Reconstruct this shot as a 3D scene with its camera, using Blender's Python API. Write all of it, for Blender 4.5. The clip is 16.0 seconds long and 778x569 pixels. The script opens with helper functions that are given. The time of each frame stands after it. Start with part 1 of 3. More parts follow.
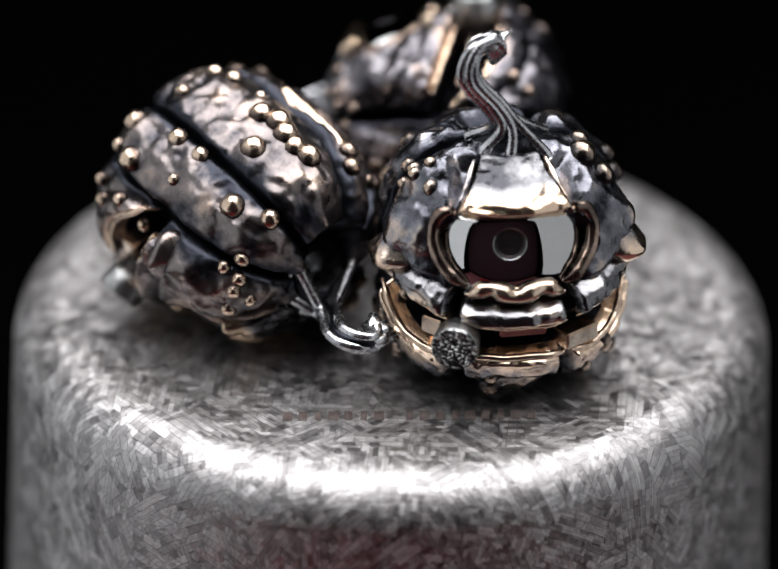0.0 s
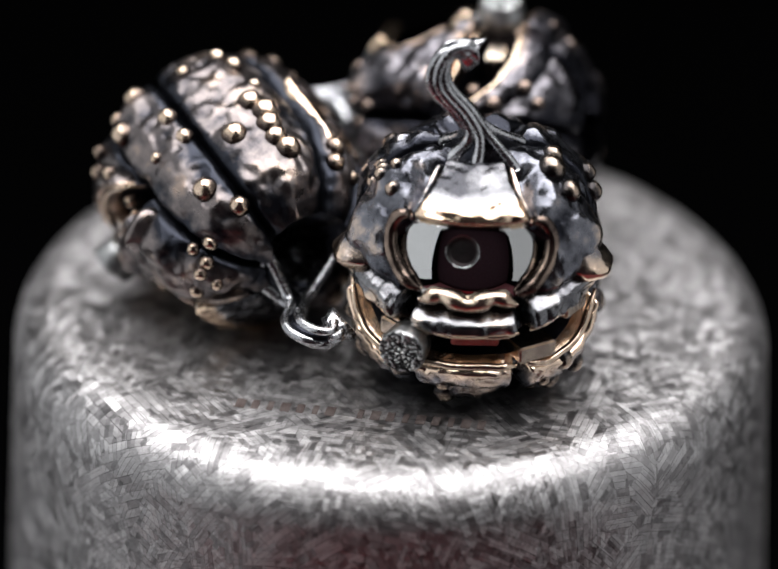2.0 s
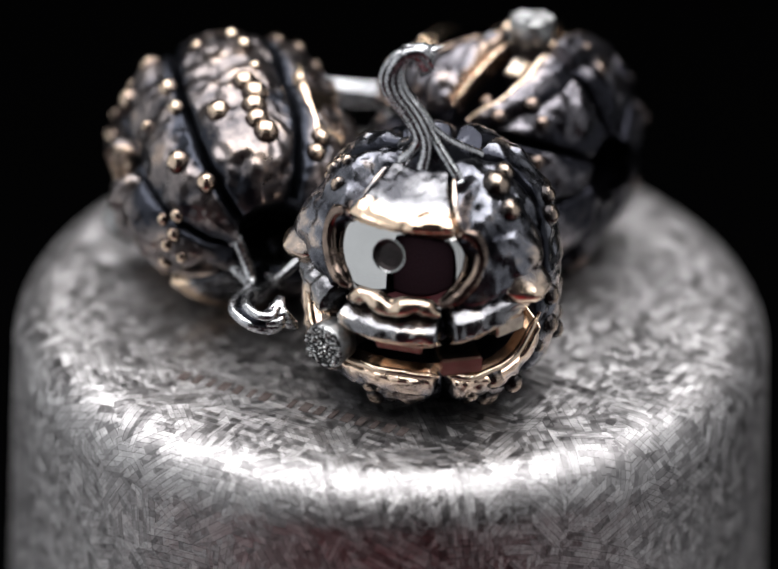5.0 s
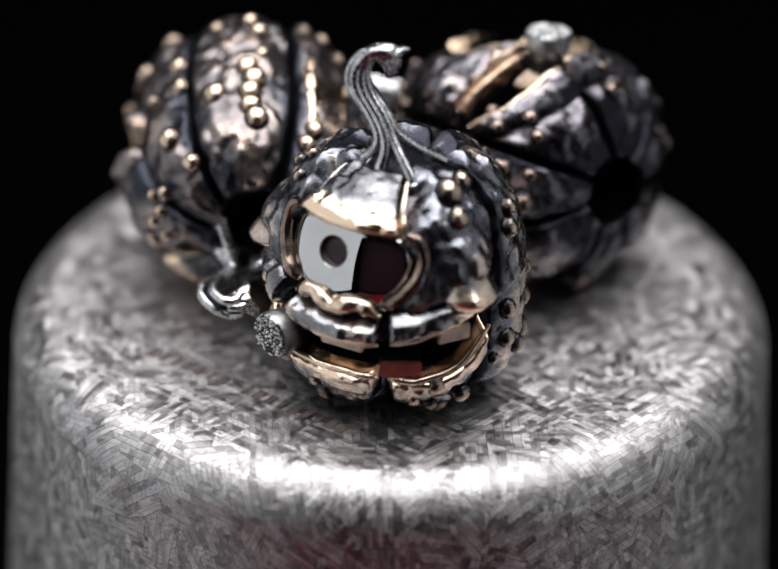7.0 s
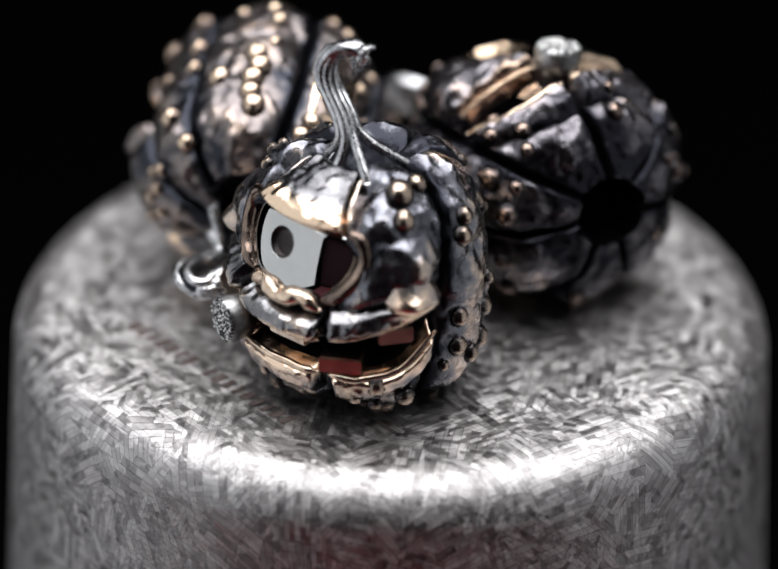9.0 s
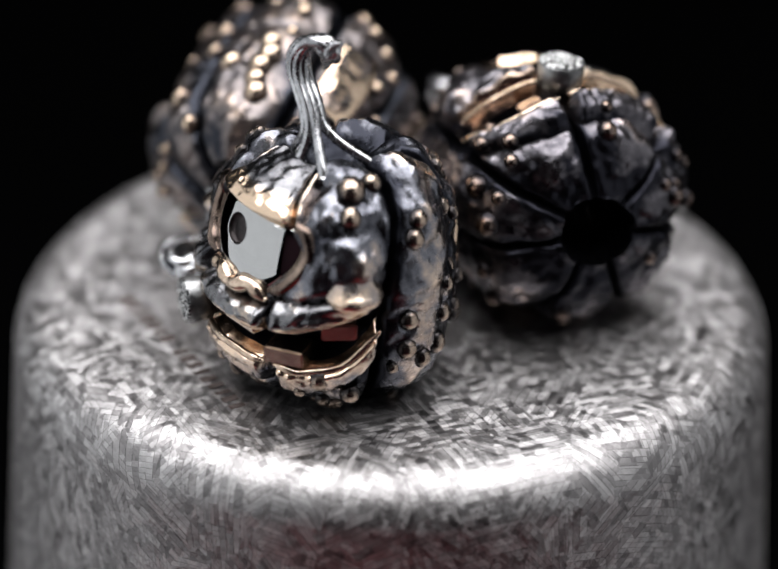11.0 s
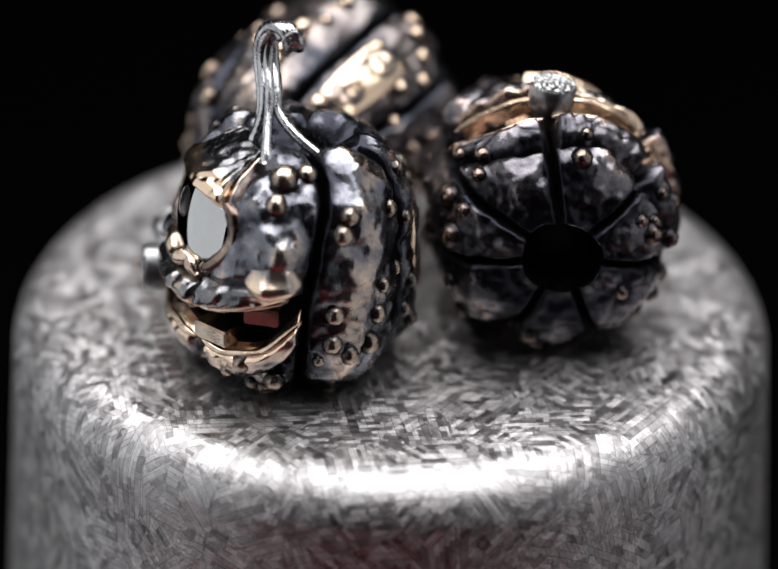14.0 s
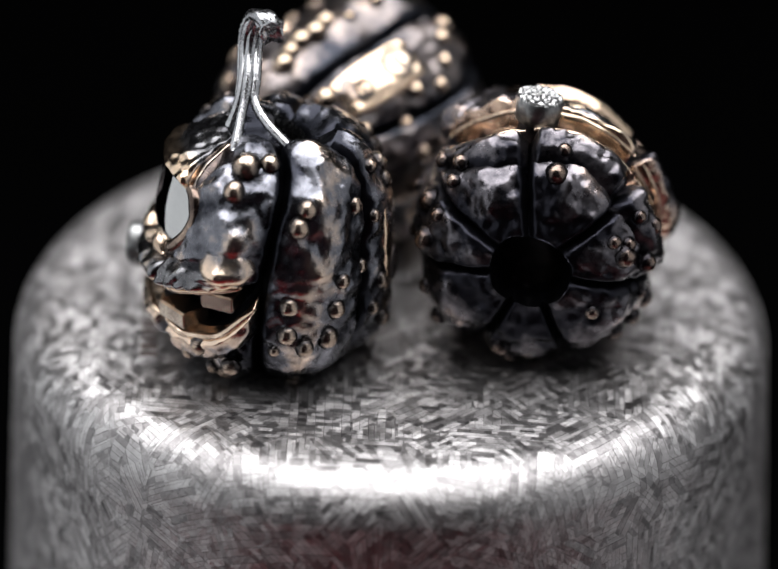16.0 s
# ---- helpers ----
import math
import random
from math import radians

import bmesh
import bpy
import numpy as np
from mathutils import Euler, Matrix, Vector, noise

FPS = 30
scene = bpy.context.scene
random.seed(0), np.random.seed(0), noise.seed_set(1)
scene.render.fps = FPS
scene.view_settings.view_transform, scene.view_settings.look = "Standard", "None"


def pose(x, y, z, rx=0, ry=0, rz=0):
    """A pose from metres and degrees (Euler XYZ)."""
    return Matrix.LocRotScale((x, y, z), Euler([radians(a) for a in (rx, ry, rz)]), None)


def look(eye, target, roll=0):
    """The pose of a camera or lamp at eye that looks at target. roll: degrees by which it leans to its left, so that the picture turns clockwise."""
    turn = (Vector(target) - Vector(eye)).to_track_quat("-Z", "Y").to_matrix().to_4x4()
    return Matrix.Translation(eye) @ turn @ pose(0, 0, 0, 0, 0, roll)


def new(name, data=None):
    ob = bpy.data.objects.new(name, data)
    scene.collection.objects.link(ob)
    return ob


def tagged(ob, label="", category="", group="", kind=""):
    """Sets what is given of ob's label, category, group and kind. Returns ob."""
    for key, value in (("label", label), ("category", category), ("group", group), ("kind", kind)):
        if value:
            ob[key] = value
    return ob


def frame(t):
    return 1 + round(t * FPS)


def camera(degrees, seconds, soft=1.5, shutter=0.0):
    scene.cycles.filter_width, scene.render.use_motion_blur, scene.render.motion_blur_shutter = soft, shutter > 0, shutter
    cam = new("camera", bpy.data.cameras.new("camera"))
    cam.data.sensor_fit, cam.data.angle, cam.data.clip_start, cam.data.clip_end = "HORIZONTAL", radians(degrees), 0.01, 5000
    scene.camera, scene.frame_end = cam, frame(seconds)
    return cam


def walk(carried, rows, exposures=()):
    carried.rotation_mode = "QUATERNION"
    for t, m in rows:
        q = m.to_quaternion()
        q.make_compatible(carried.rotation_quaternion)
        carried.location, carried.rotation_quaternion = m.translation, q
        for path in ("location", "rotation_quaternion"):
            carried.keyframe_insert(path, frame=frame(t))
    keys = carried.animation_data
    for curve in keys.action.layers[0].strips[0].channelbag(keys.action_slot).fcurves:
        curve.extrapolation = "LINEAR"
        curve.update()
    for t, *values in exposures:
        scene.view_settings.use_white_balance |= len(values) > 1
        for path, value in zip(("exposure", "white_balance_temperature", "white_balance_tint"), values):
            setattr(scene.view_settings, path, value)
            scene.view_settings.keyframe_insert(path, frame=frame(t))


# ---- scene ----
cam = camera(9.957, 16.0, soft=1.6)
EYE = (0.0, -0.300, 0.16967)
AIM = (-0.000065, -0.2128746, 0.1205784)
walk(cam, [(0, look(EYE, AIM, 0.97)), (16, look(EYE, AIM, 0.97))], exposures=[(0, 0.0), (16, 0.0)])
cam.data.dof.use_dof = True
cam.data.dof.focus_distance = 0.327
cam.data.dof.aperture_fstop = 13.5

# turn of the stand in degrees about its axis, clockwise from above
TURN = [(0, 0.29), (0.5, -2.32), (1, -5.23), (1.5, -7.89), (2, -10.83), (2.5, -13.49), (3, -16.39), (3.5, -18.9),
        (4, -21.54), (6.5, -35.88), (7, -39.01), (7.5, -41.78), (8, -45.05), (8.5, -47.94), (9, -50.88), (11.5, -65.36),
        (12, -68.27), (12.5, -71.05), (13, -73.9), (13.5, -76.61), (14, -79.49), (14.5, -82.15), (15, -85.03),
        (15.5, -87.71), (16, -90.5)]

# ---- light: a dark studio with a softbox overhead and one at each side ----
world = bpy.data.worlds.new("world")
scene.world = world
world.use_nodes = True
world.node_tree.nodes["Background"].inputs[0].default_value = (0.6, 0.7, 1.0, 1)
world.node_tree.nodes["Background"].inputs[1].default_value = 0.001


def softbox(name, eye, target, sx, sy, watts, colour):
    data = bpy.data.lights.new(name, "AREA")
    data.shape, data.size, data.size_y, data.energy, data.color = "RECTANGLE", sx, sy, watts, colour
    ob = new(name, data)
    ob.matrix_world = look(eye, target)
    return ob


softbox("overhead_softbox", (0.0, 0.05, 0.40), (0, 0.03, 0), 0.60, 0.50, 5.7, (0.975, 0.975, 1.0))
softbox("side_softbox", (-0.46, -0.10, 0.14), (0, -0.07, 0.06), 0.86, 0.92, 2.3, (0.92, 0.955, 1.0))
softbox("side_softbox", (0.46, -0.15, 0.14), (0, -0.09, 0.06), 0.74, 0.92, 1.22, (0.93, 0.955, 1.0))

MM = 0.001


# ---- materials ----
class Nodes:
    """Small helper to write node trees."""

    def __init__(self, name):
        self.mat = bpy.data.materials.new(name)
        self.mat.use_nodes = True
        self.tree = self.mat.node_tree
        self.bsdf = self.tree.nodes["Principled BSDF"]

    def add(self, kind, **values):
        node = self.tree.nodes.new(kind)
        for key, value in values.items():
            if key in ("operation", "blend_type", "data_type", "attribute_name", "feature", "rotation_type", "uv_map", "distance"):
                setattr(node, key, value)
            else:
                node.inputs[key.replace("_", " ")].default_value = value
        return node

    def link(self, a, b):
        self.tree.links.new(a, b)

    def math(self, op, a, b=0.0, c=None):
        node = self.add("ShaderNodeMath", operation=op)
        for i, v in enumerate((a, b, c)):
            if v is None:
                continue
            if isinstance(v, (int, float)):
                node.inputs[i].default_value = v
            else:
                self.link(v, node.inputs[i])
        return node.outputs[0]

    def ramp(self, fac, stops):
        node = self.tree.nodes.new("ShaderNodeValToRGB")
        els = node.color_ramp.elements
        while len(els) < len(stops):
            els.new(0.5)
        for el, (pos, col) in zip(els, stops):
            el.position, el.color = pos, (*col, 1) if len(col) == 3 else col
        self.link(fac, node.inputs[0])
        return node.outputs[0]

    def noise(self, vec, scale, detail=4.0, rough=0.6):
        node = self.add("ShaderNodeTexNoise", Scale=scale, Detail=detail, Roughness=rough)
        self.link(vec, node.inputs["Vector"])
        return node.outputs["Fac"]

    def bump(self, height, strength, dist, under=None):
        node = self.tree.nodes.new("ShaderNodeBump")
        node.inputs["Strength"].default_value, node.inputs["Distance"].default_value = strength, dist
        self.link(height, node.inputs["Height"])
        if under is not None:
            self.link(under, node.inputs["Normal"])
        return node.outputs[0]

    def coords(self):
        return self.tree.nodes.new("ShaderNodeTexCoord").outputs["Object"]


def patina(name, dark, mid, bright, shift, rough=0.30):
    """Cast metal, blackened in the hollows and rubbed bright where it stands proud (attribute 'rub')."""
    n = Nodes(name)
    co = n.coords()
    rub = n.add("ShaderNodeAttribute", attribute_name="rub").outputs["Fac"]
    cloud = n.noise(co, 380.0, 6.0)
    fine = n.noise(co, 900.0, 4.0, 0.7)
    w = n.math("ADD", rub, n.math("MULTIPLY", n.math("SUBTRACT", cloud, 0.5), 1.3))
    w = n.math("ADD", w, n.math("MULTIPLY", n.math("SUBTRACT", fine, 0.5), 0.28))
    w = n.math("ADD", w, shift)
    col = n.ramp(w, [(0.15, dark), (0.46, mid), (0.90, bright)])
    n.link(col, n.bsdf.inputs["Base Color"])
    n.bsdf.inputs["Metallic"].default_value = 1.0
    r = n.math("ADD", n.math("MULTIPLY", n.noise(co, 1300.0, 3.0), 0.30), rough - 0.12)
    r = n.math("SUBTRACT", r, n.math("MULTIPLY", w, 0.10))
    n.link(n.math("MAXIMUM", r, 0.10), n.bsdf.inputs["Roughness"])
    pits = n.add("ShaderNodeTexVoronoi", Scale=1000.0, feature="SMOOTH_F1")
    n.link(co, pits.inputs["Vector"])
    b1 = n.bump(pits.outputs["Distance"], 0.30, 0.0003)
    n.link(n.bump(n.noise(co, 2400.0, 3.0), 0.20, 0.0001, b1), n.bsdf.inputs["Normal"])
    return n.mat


def metal(name, colour, second, rough, scale, relief=0.15):
    """Polished metal with faint tarnish clouds and fine scratches."""
    n = Nodes(name)
    co = n.coords()
    cloud = n.noise(co, scale, 5.0)
    fine = n.noise(co, scale * 7.0, 3.0)
    n.link(n.ramp(cloud, [(0.35, second), (0.62, colour)]), n.bsdf.inputs["Base Color"])
    n.bsdf.inputs["Metallic"].default_value = 1.0
    n.link(n.math("ADD", n.math("MULTIPLY", fine, rough), rough * 0.5), n.bsdf.inputs["Roughness"])
    n.link(n.bump(fine, relief, 0.00015), n.bsdf.inputs["Normal"])
    return n.mat


def galvanised():
    """Zinc spangle: small flakes in rows, tilted each its own way, whose direction changes from grain to grain."""
    n = Nodes("galvanised_zinc")
    uv = n.add("ShaderNodeUVMap", uv_map="sheet").outputs[0]
    wob = n.add("ShaderNodeTexNoise", Scale=650.0, Detail=2.0)
    n.link(uv, wob.inputs["Vector"])
    off = n.add("ShaderNodeVectorMath", operation="MULTIPLY_ADD")
    n.link(wob.outputs["Color"], off.inputs[0])
    off.inputs[1].default_value = (0.00014, 0.00014, 0.0)
    n.link(uv, off.inputs[2])
    tilts, tones, gaps = [], [], []
    for grain_size, w, h in ((210.0, 0.0017, 0.00065), (330.0, 0.0010, 0.00042)):
        grain = n.add("ShaderNodeTexVoronoi", Scale=grain_size)
        n.link(off.outputs[0], grain.inputs["Vector"])
        sep = n.tree.nodes.new("ShaderNodeSeparateColor")
        n.link(grain.outputs["Color"], sep.inputs[0])
        rot = n.add("ShaderNodeVectorRotate", rotation_type="Z_AXIS")
        n.link(off.outputs[0], rot.inputs["Vector"])
        n.link(n.math("MULTIPLY", n.math("FLOOR", n.math("MULTIPLY", sep.outputs[0], 4.0)), 0.83), rot.inputs["Angle"])
        xyz = n.tree.nodes.new("ShaderNodeSeparateXYZ")
        n.link(rot.outputs[0], xyz.inputs[0])
        v = n.math("DIVIDE", xyz.outputs[1], h)
        row = n.math("FLOOR", v)
        u = n.math("ADD", n.math("DIVIDE", xyz.outputs[0], w), n.math("MULTIPLY", n.math("SINE", n.math("MULTIPLY", row, 12.7)), 3.1))
        col = n.math("FLOOR", u)
        key = n.tree.nodes.new("ShaderNodeCombineXYZ")
        for i, sock in enumerate((row, col, sep.outputs[1])):
            n.link(sock, key.inputs[i])
        rnd = n.tree.nodes.new("ShaderNodeTexWhiteNoise")
        n.link(key.outputs[0], rnd.inputs["Vector"])
        tilts.append(rnd.outputs["Color"])
        tones.append(rnd.outputs["Value"])
        fv = n.math("ABSOLUTE", n.math("SUBTRACT", n.math("FRACT", v), 0.5))
        gaps.append(n.math("GREATER_THAN", fv, 0.44))
    blend = n.add("ShaderNodeMix", data_type="VECTOR")
    n.link(n.math("GREATER_THAN", n.noise(uv, 260.0, 2.0), 0.5), blend.inputs[0])
    n.link(tilts[0], blend.inputs[4])
    n.link(tilts[1], blend.inputs[5])
    tilt = n.add("ShaderNodeVectorMath", operation="MULTIPLY_ADD")
    n.link(blend.outputs[1], tilt.inputs[0])
    tilt.inputs[1].default_value = (0.20, 0.20, 0.09)
    tilt.inputs[2].default_value = (-0.10, -0.10, -0.045)
    turn = n.tree.nodes.new("ShaderNodeVectorTransform")
    turn.vector_type, turn.convert_from, turn.convert_to = "VECTOR", "OBJECT", "WORLD"
    n.link(tilt.outputs[0], turn.inputs[0])
    fine = n.noise(uv, 3200.0, 4.0)
    bumped = n.bump(fine, 0.5, 0.0001)
    summed = n.add("ShaderNodeVectorMath", operation="ADD")
    n.link(bumped, summed.inputs[0])
    n.link(turn.outputs[0], summed.inputs[1])
    unit = n.add("ShaderNodeVectorMath", operation="NORMALIZE")
    n.link(summed.outputs[0], unit.inputs[0])
    n.link(unit.outputs[0], n.bsdf.inputs["Normal"])
    cloud = n.noise(uv, 120.0, 5.0)
    tone = n.math("ADD", n.math("MULTIPLY", tones[0], 0.42), n.math("MULTIPLY", tones[1], 0.34))
    tone = n.math("ADD", tone, n.math("MULTIPLY", cloud, 0.32))
    tone = n.math("SUBTRACT", tone, n.math("MULTIPLY", n.math("MULTIPLY", gaps[0], n.math("GREATER_THAN", tones[1], 0.45)), 0.24))
    tone = n.math("SUBTRACT", tone, n.math("MULTIPLY", n.math("MULTIPLY", gaps[1], n.math("GREATER_THAN", tones[0], 0.5)), 0.26))
    n.link(n.ramp(tone, [(0.10, (0.090, 0.084, 0.084)), (0.45, (0.285, 0.272, 0.269)), (0.88, (0.54, 0.523, 0.516))]), n.bsdf.inputs["Base Color"])
    n.bsdf.inputs["Metallic"].default_value = 0.97
    n.link(n.math("ADD", n.math("MULTIPLY", tones[1], 0.20), 0.35), n.bsdf.inputs["Roughness"])
    return n.mat


def matt(name, colour, second, scale, rough=0.9, gloss=0.02):
    n = Nodes(name)
    co = n.coords()
    n.link(n.ramp(n.noise(co, scale, 6.0), [(0.3, second), (0.7, colour)]), n.bsdf.inputs["Base Color"])
    n.bsdf.inputs["Roughness"].default_value = rough
    n.bsdf.inputs["Specular IOR Level"].default_value = gloss
    n.link(n.bump(n.noise(co, scale * 12, 3.0), 0.2, 0.001), n.bsdf.inputs["Normal"])
    return n.mat


ZINC = galvanised()
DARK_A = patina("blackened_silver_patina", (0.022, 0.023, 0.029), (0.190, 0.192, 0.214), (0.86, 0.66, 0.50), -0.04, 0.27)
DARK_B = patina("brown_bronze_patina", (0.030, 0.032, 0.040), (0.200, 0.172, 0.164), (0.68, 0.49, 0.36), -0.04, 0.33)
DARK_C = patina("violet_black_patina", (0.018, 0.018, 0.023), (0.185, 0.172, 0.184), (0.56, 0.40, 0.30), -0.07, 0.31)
GOLD = metal("rubbed_pale_bronze", (0.76, 0.60, 0.46), (0.44, 0.33, 0.25), 0.22, 900.0)
TOOTH = metal("polished_pale_bronze_tooth", (0.72, 0.60, 0.49), (0.50, 0.40, 0.33), 0.22, 700.0, 0.08)
KNOB_BRONZE = patina("rim_bronze", (0.06, 0.045, 0.04), (0.24, 0.18, 0.145), (0.76, 0.58, 0.45), 0.36, 0.24)
KNOB_A = patina("pellet_dark_bronze", (0.04, 0.036, 0.036), (0.25, 0.20, 0.165), (0.72, 0.55, 0.42), 0.12, 0.27)
KNOB_B = patina("pellet_pale_bronze", (0.06, 0.045, 0.04), (0.30, 0.225, 0.175), (0.80, 0.62, 0.46), 0.22, 0.26)
KNOB_C = patina("pellet_violet_bronze", (0.022, 0.020, 0.022), (0.15, 0.115, 0.10), (0.58, 0.41, 0.30), 0.02, 0.28)
LID = patina("lid_silver_bronze", (0.05, 0.05, 0.055), (0.215, 0.212, 0.218), (0.86, 0.65, 0.47), 0.0, 0.25)
SILVER = metal("polished_silver_with_tarnish", (0.66, 0.66, 0.67), (0.24, 0.24, 0.25), 0.25, 420.0)
DULL = metal("dull_brushed_silver", (0.60, 0.60, 0.63), (0.34, 0.34, 0.37), 0.55, 420.0)
ASH = patina("rough_ash_silver", (0.03, 0.03, 0.03), (0.16, 0.16, 0.16), (0.55, 0.55, 0.54), -0.05, 0.40)
CHROME = metal("mirror_polished_steel", (0.50, 0.50, 0.49), (0.47, 0.47, 0.46), 0.025, 500.0, 0.0)
# Oxide of bore and stamps, and painted shade in pupil pit and cigar gap.
OXIDE_SHADE = metal("black_oxide_and_painted_shade", (0.06, 0.05, 0.05), (0.03, 0.028, 0.028), 0.5, 900.0)
INK = matt("faded_brown_print", (0.060, 0.044, 0.040), (0.13, 0.108, 0.10), 900.0)
WALL = matt("black_studio_cloth", (0.0016, 0.0016, 0.0018), (0.001, 0.001, 0.001), 6.0)
RUNNER = matt("mauve_brown_cloth", (0.23, 0.080, 0.090), (0.15, 0.052, 0.060), 40.0)
HUNG = matt("dark_mauve_cloth", (0.040, 0.022, 0.028), (0.026, 0.014, 0.018), 40.0)
RED = matt("dark_red_cloth", (0.36, 0.024, 0.032), (0.26, 0.017, 0.023), 60.0)


# ---- building helpers ----
def part(name, bm, material, parent=None, label="", smooth=True):
    """Link a bmesh, modelled in millimetres, as one mesh object."""
    bmesh.ops.scale(bm, vec=(MM, MM, MM), verts=bm.verts)
    mesh = bpy.data.meshes.new(name)
    bm.to_mesh(mesh)
    bm.free()
    if smooth:
        mesh.polygons.foreach_set("use_smooth", [True] * len(mesh.polygons))
    mesh.materials.append(material)
    ob = new(name, mesh)
    if parent:
        ob.parent = parent
    if label:
        ob["label"] = label
    return ob


def grid(bm, rows, closed=False, caps=False):
    """Quads over rows of points; closed joins the ends of each row; caps fill the first and last rows."""
    vs = [[bm.verts.new(p) for p in row] for row in rows]
    n = len(vs[0])
    for a, b in zip(vs, vs[1:]):
        for i in range(n if closed else n - 1):
            j = (i + 1) % n
            bm.faces.new((a[i], a[j], b[j], b[i]))
    if caps:
        bm.faces.new(vs[0])
        bm.faces.new(list(reversed(vs[-1])))
    return vs


def smooth_path(points, n):
    """Catmull-Rom through points, n samples."""
    p = [np.array(q, float) for q in points]
    p = [2 * p[0] - p[1], *p, 2 * p[-1] - p[-2]]
    out = []
    for k in range(n):
        s = k / (n - 1) * (len(p) - 3)
        i = min(int(s), len(p) - 4)
        t = s - i
        a, b, c, d = p[i:i + 4]
        out.append(0.5 * (2 * b + (c - a) * t + (2 * a - 5 * b + 4 * c - d) * t * t + (3 * b - a - 3 * c + d) * t ** 3))
    return out


def tube(bm, path, radius, sides=10, flat=1.0):
    """A swept round bar along a path; radius is a function of 0..1."""
    rows, up = [], Vector((0.13, 0.37, 0.92))
    n = len(path)
    for k, p in enumerate(path):
        d = Vector(path[min(k + 1, n - 1)] - path[max(k - 1, 0)]).normalized()
        side = d.cross(up).normalized()
        up = side.cross(d).normalized()
        r = radius(k / (n - 1))
        rows.append([Vector(p) + (side * math.cos(a) * flat + up * math.sin(a)) * r
                     for a in (2 * math.pi * i / sides for i in range(sides))])
    grid(bm, rows, closed=True, caps=True)


# ---- the bead: a ribbed pumpkin on a vertical bore, face towards -y, millimetres ----
def profile(z, theta=0.0):
    """Radius of the plain form; the face is more domed than the upright ribs round it."""
    w = step(25, 65, abs((theta + 180) % 360 - 180))
    a, n = (10.2, 2.3 + 0.85 * w) if z > 8.3 else (8.5, 2.7 + 0.4 * w)
    return (8.75 - 0.25 * w) * max(1 - abs((z - 8.3) / a) ** n, 0.0) ** (1 / n)


def on(theta, z, off=0.0):
    """A point on the pumpkin's plain form: theta in degrees from the face, off along its normal."""
    z = min(max(z, -0.15), 18.45)
    r, s = profile(z, theta), (profile(z + 0.05, theta) - profile(z - 0.05, theta)) / 0.1
    s = max(min(s, 6.0), -6.0)
    k = 1 / math.hypot(1, s)
    r, z = r + off * k, z - off * s * k
    t = radians(theta)
    return Vector((r * math.sin(t), -r * math.cos(t), z))


def step(a, b, x):
    t = min(max((x - a) / (b - a), 0.0), 1.0)
    return t * t * (3 - 2 * t)


GROOVES = [-30, 30, 83, 140, 183, 238, 277]


def groove(g, z):
    """Angle of a groove at height z; two of them lean as they near the stem."""
    if g in (83, 140):
        return float(np.interp(z, (2, 6, 11, 14, 17.5), (g - 4, g - 3.5, g + 0.5, g + 5, g + 14 if g == 83 else g + 11)))
    return g


def eased(th, angles, heights):
    """A smooth curve through heights given at angles from the middle of the face."""
    return sum(float(np.interp(abs(th + o), angles, heights)) for o in (-9, -6, -3, 0, 3, 6, 9)) / 7


def mouth_top(th):
    return eased(th, (0, 28, 47, 65, 77, 95), (7.4, 7.45, 8.2, 9.0, 9.7, 10.0))


def mouth_foot(th):
    return eased(th, (0, 20, 43, 57, 71, 78, 95), (5.2, 5.2, 4.7, 5.1, 6.2, 8.4, 10.2))


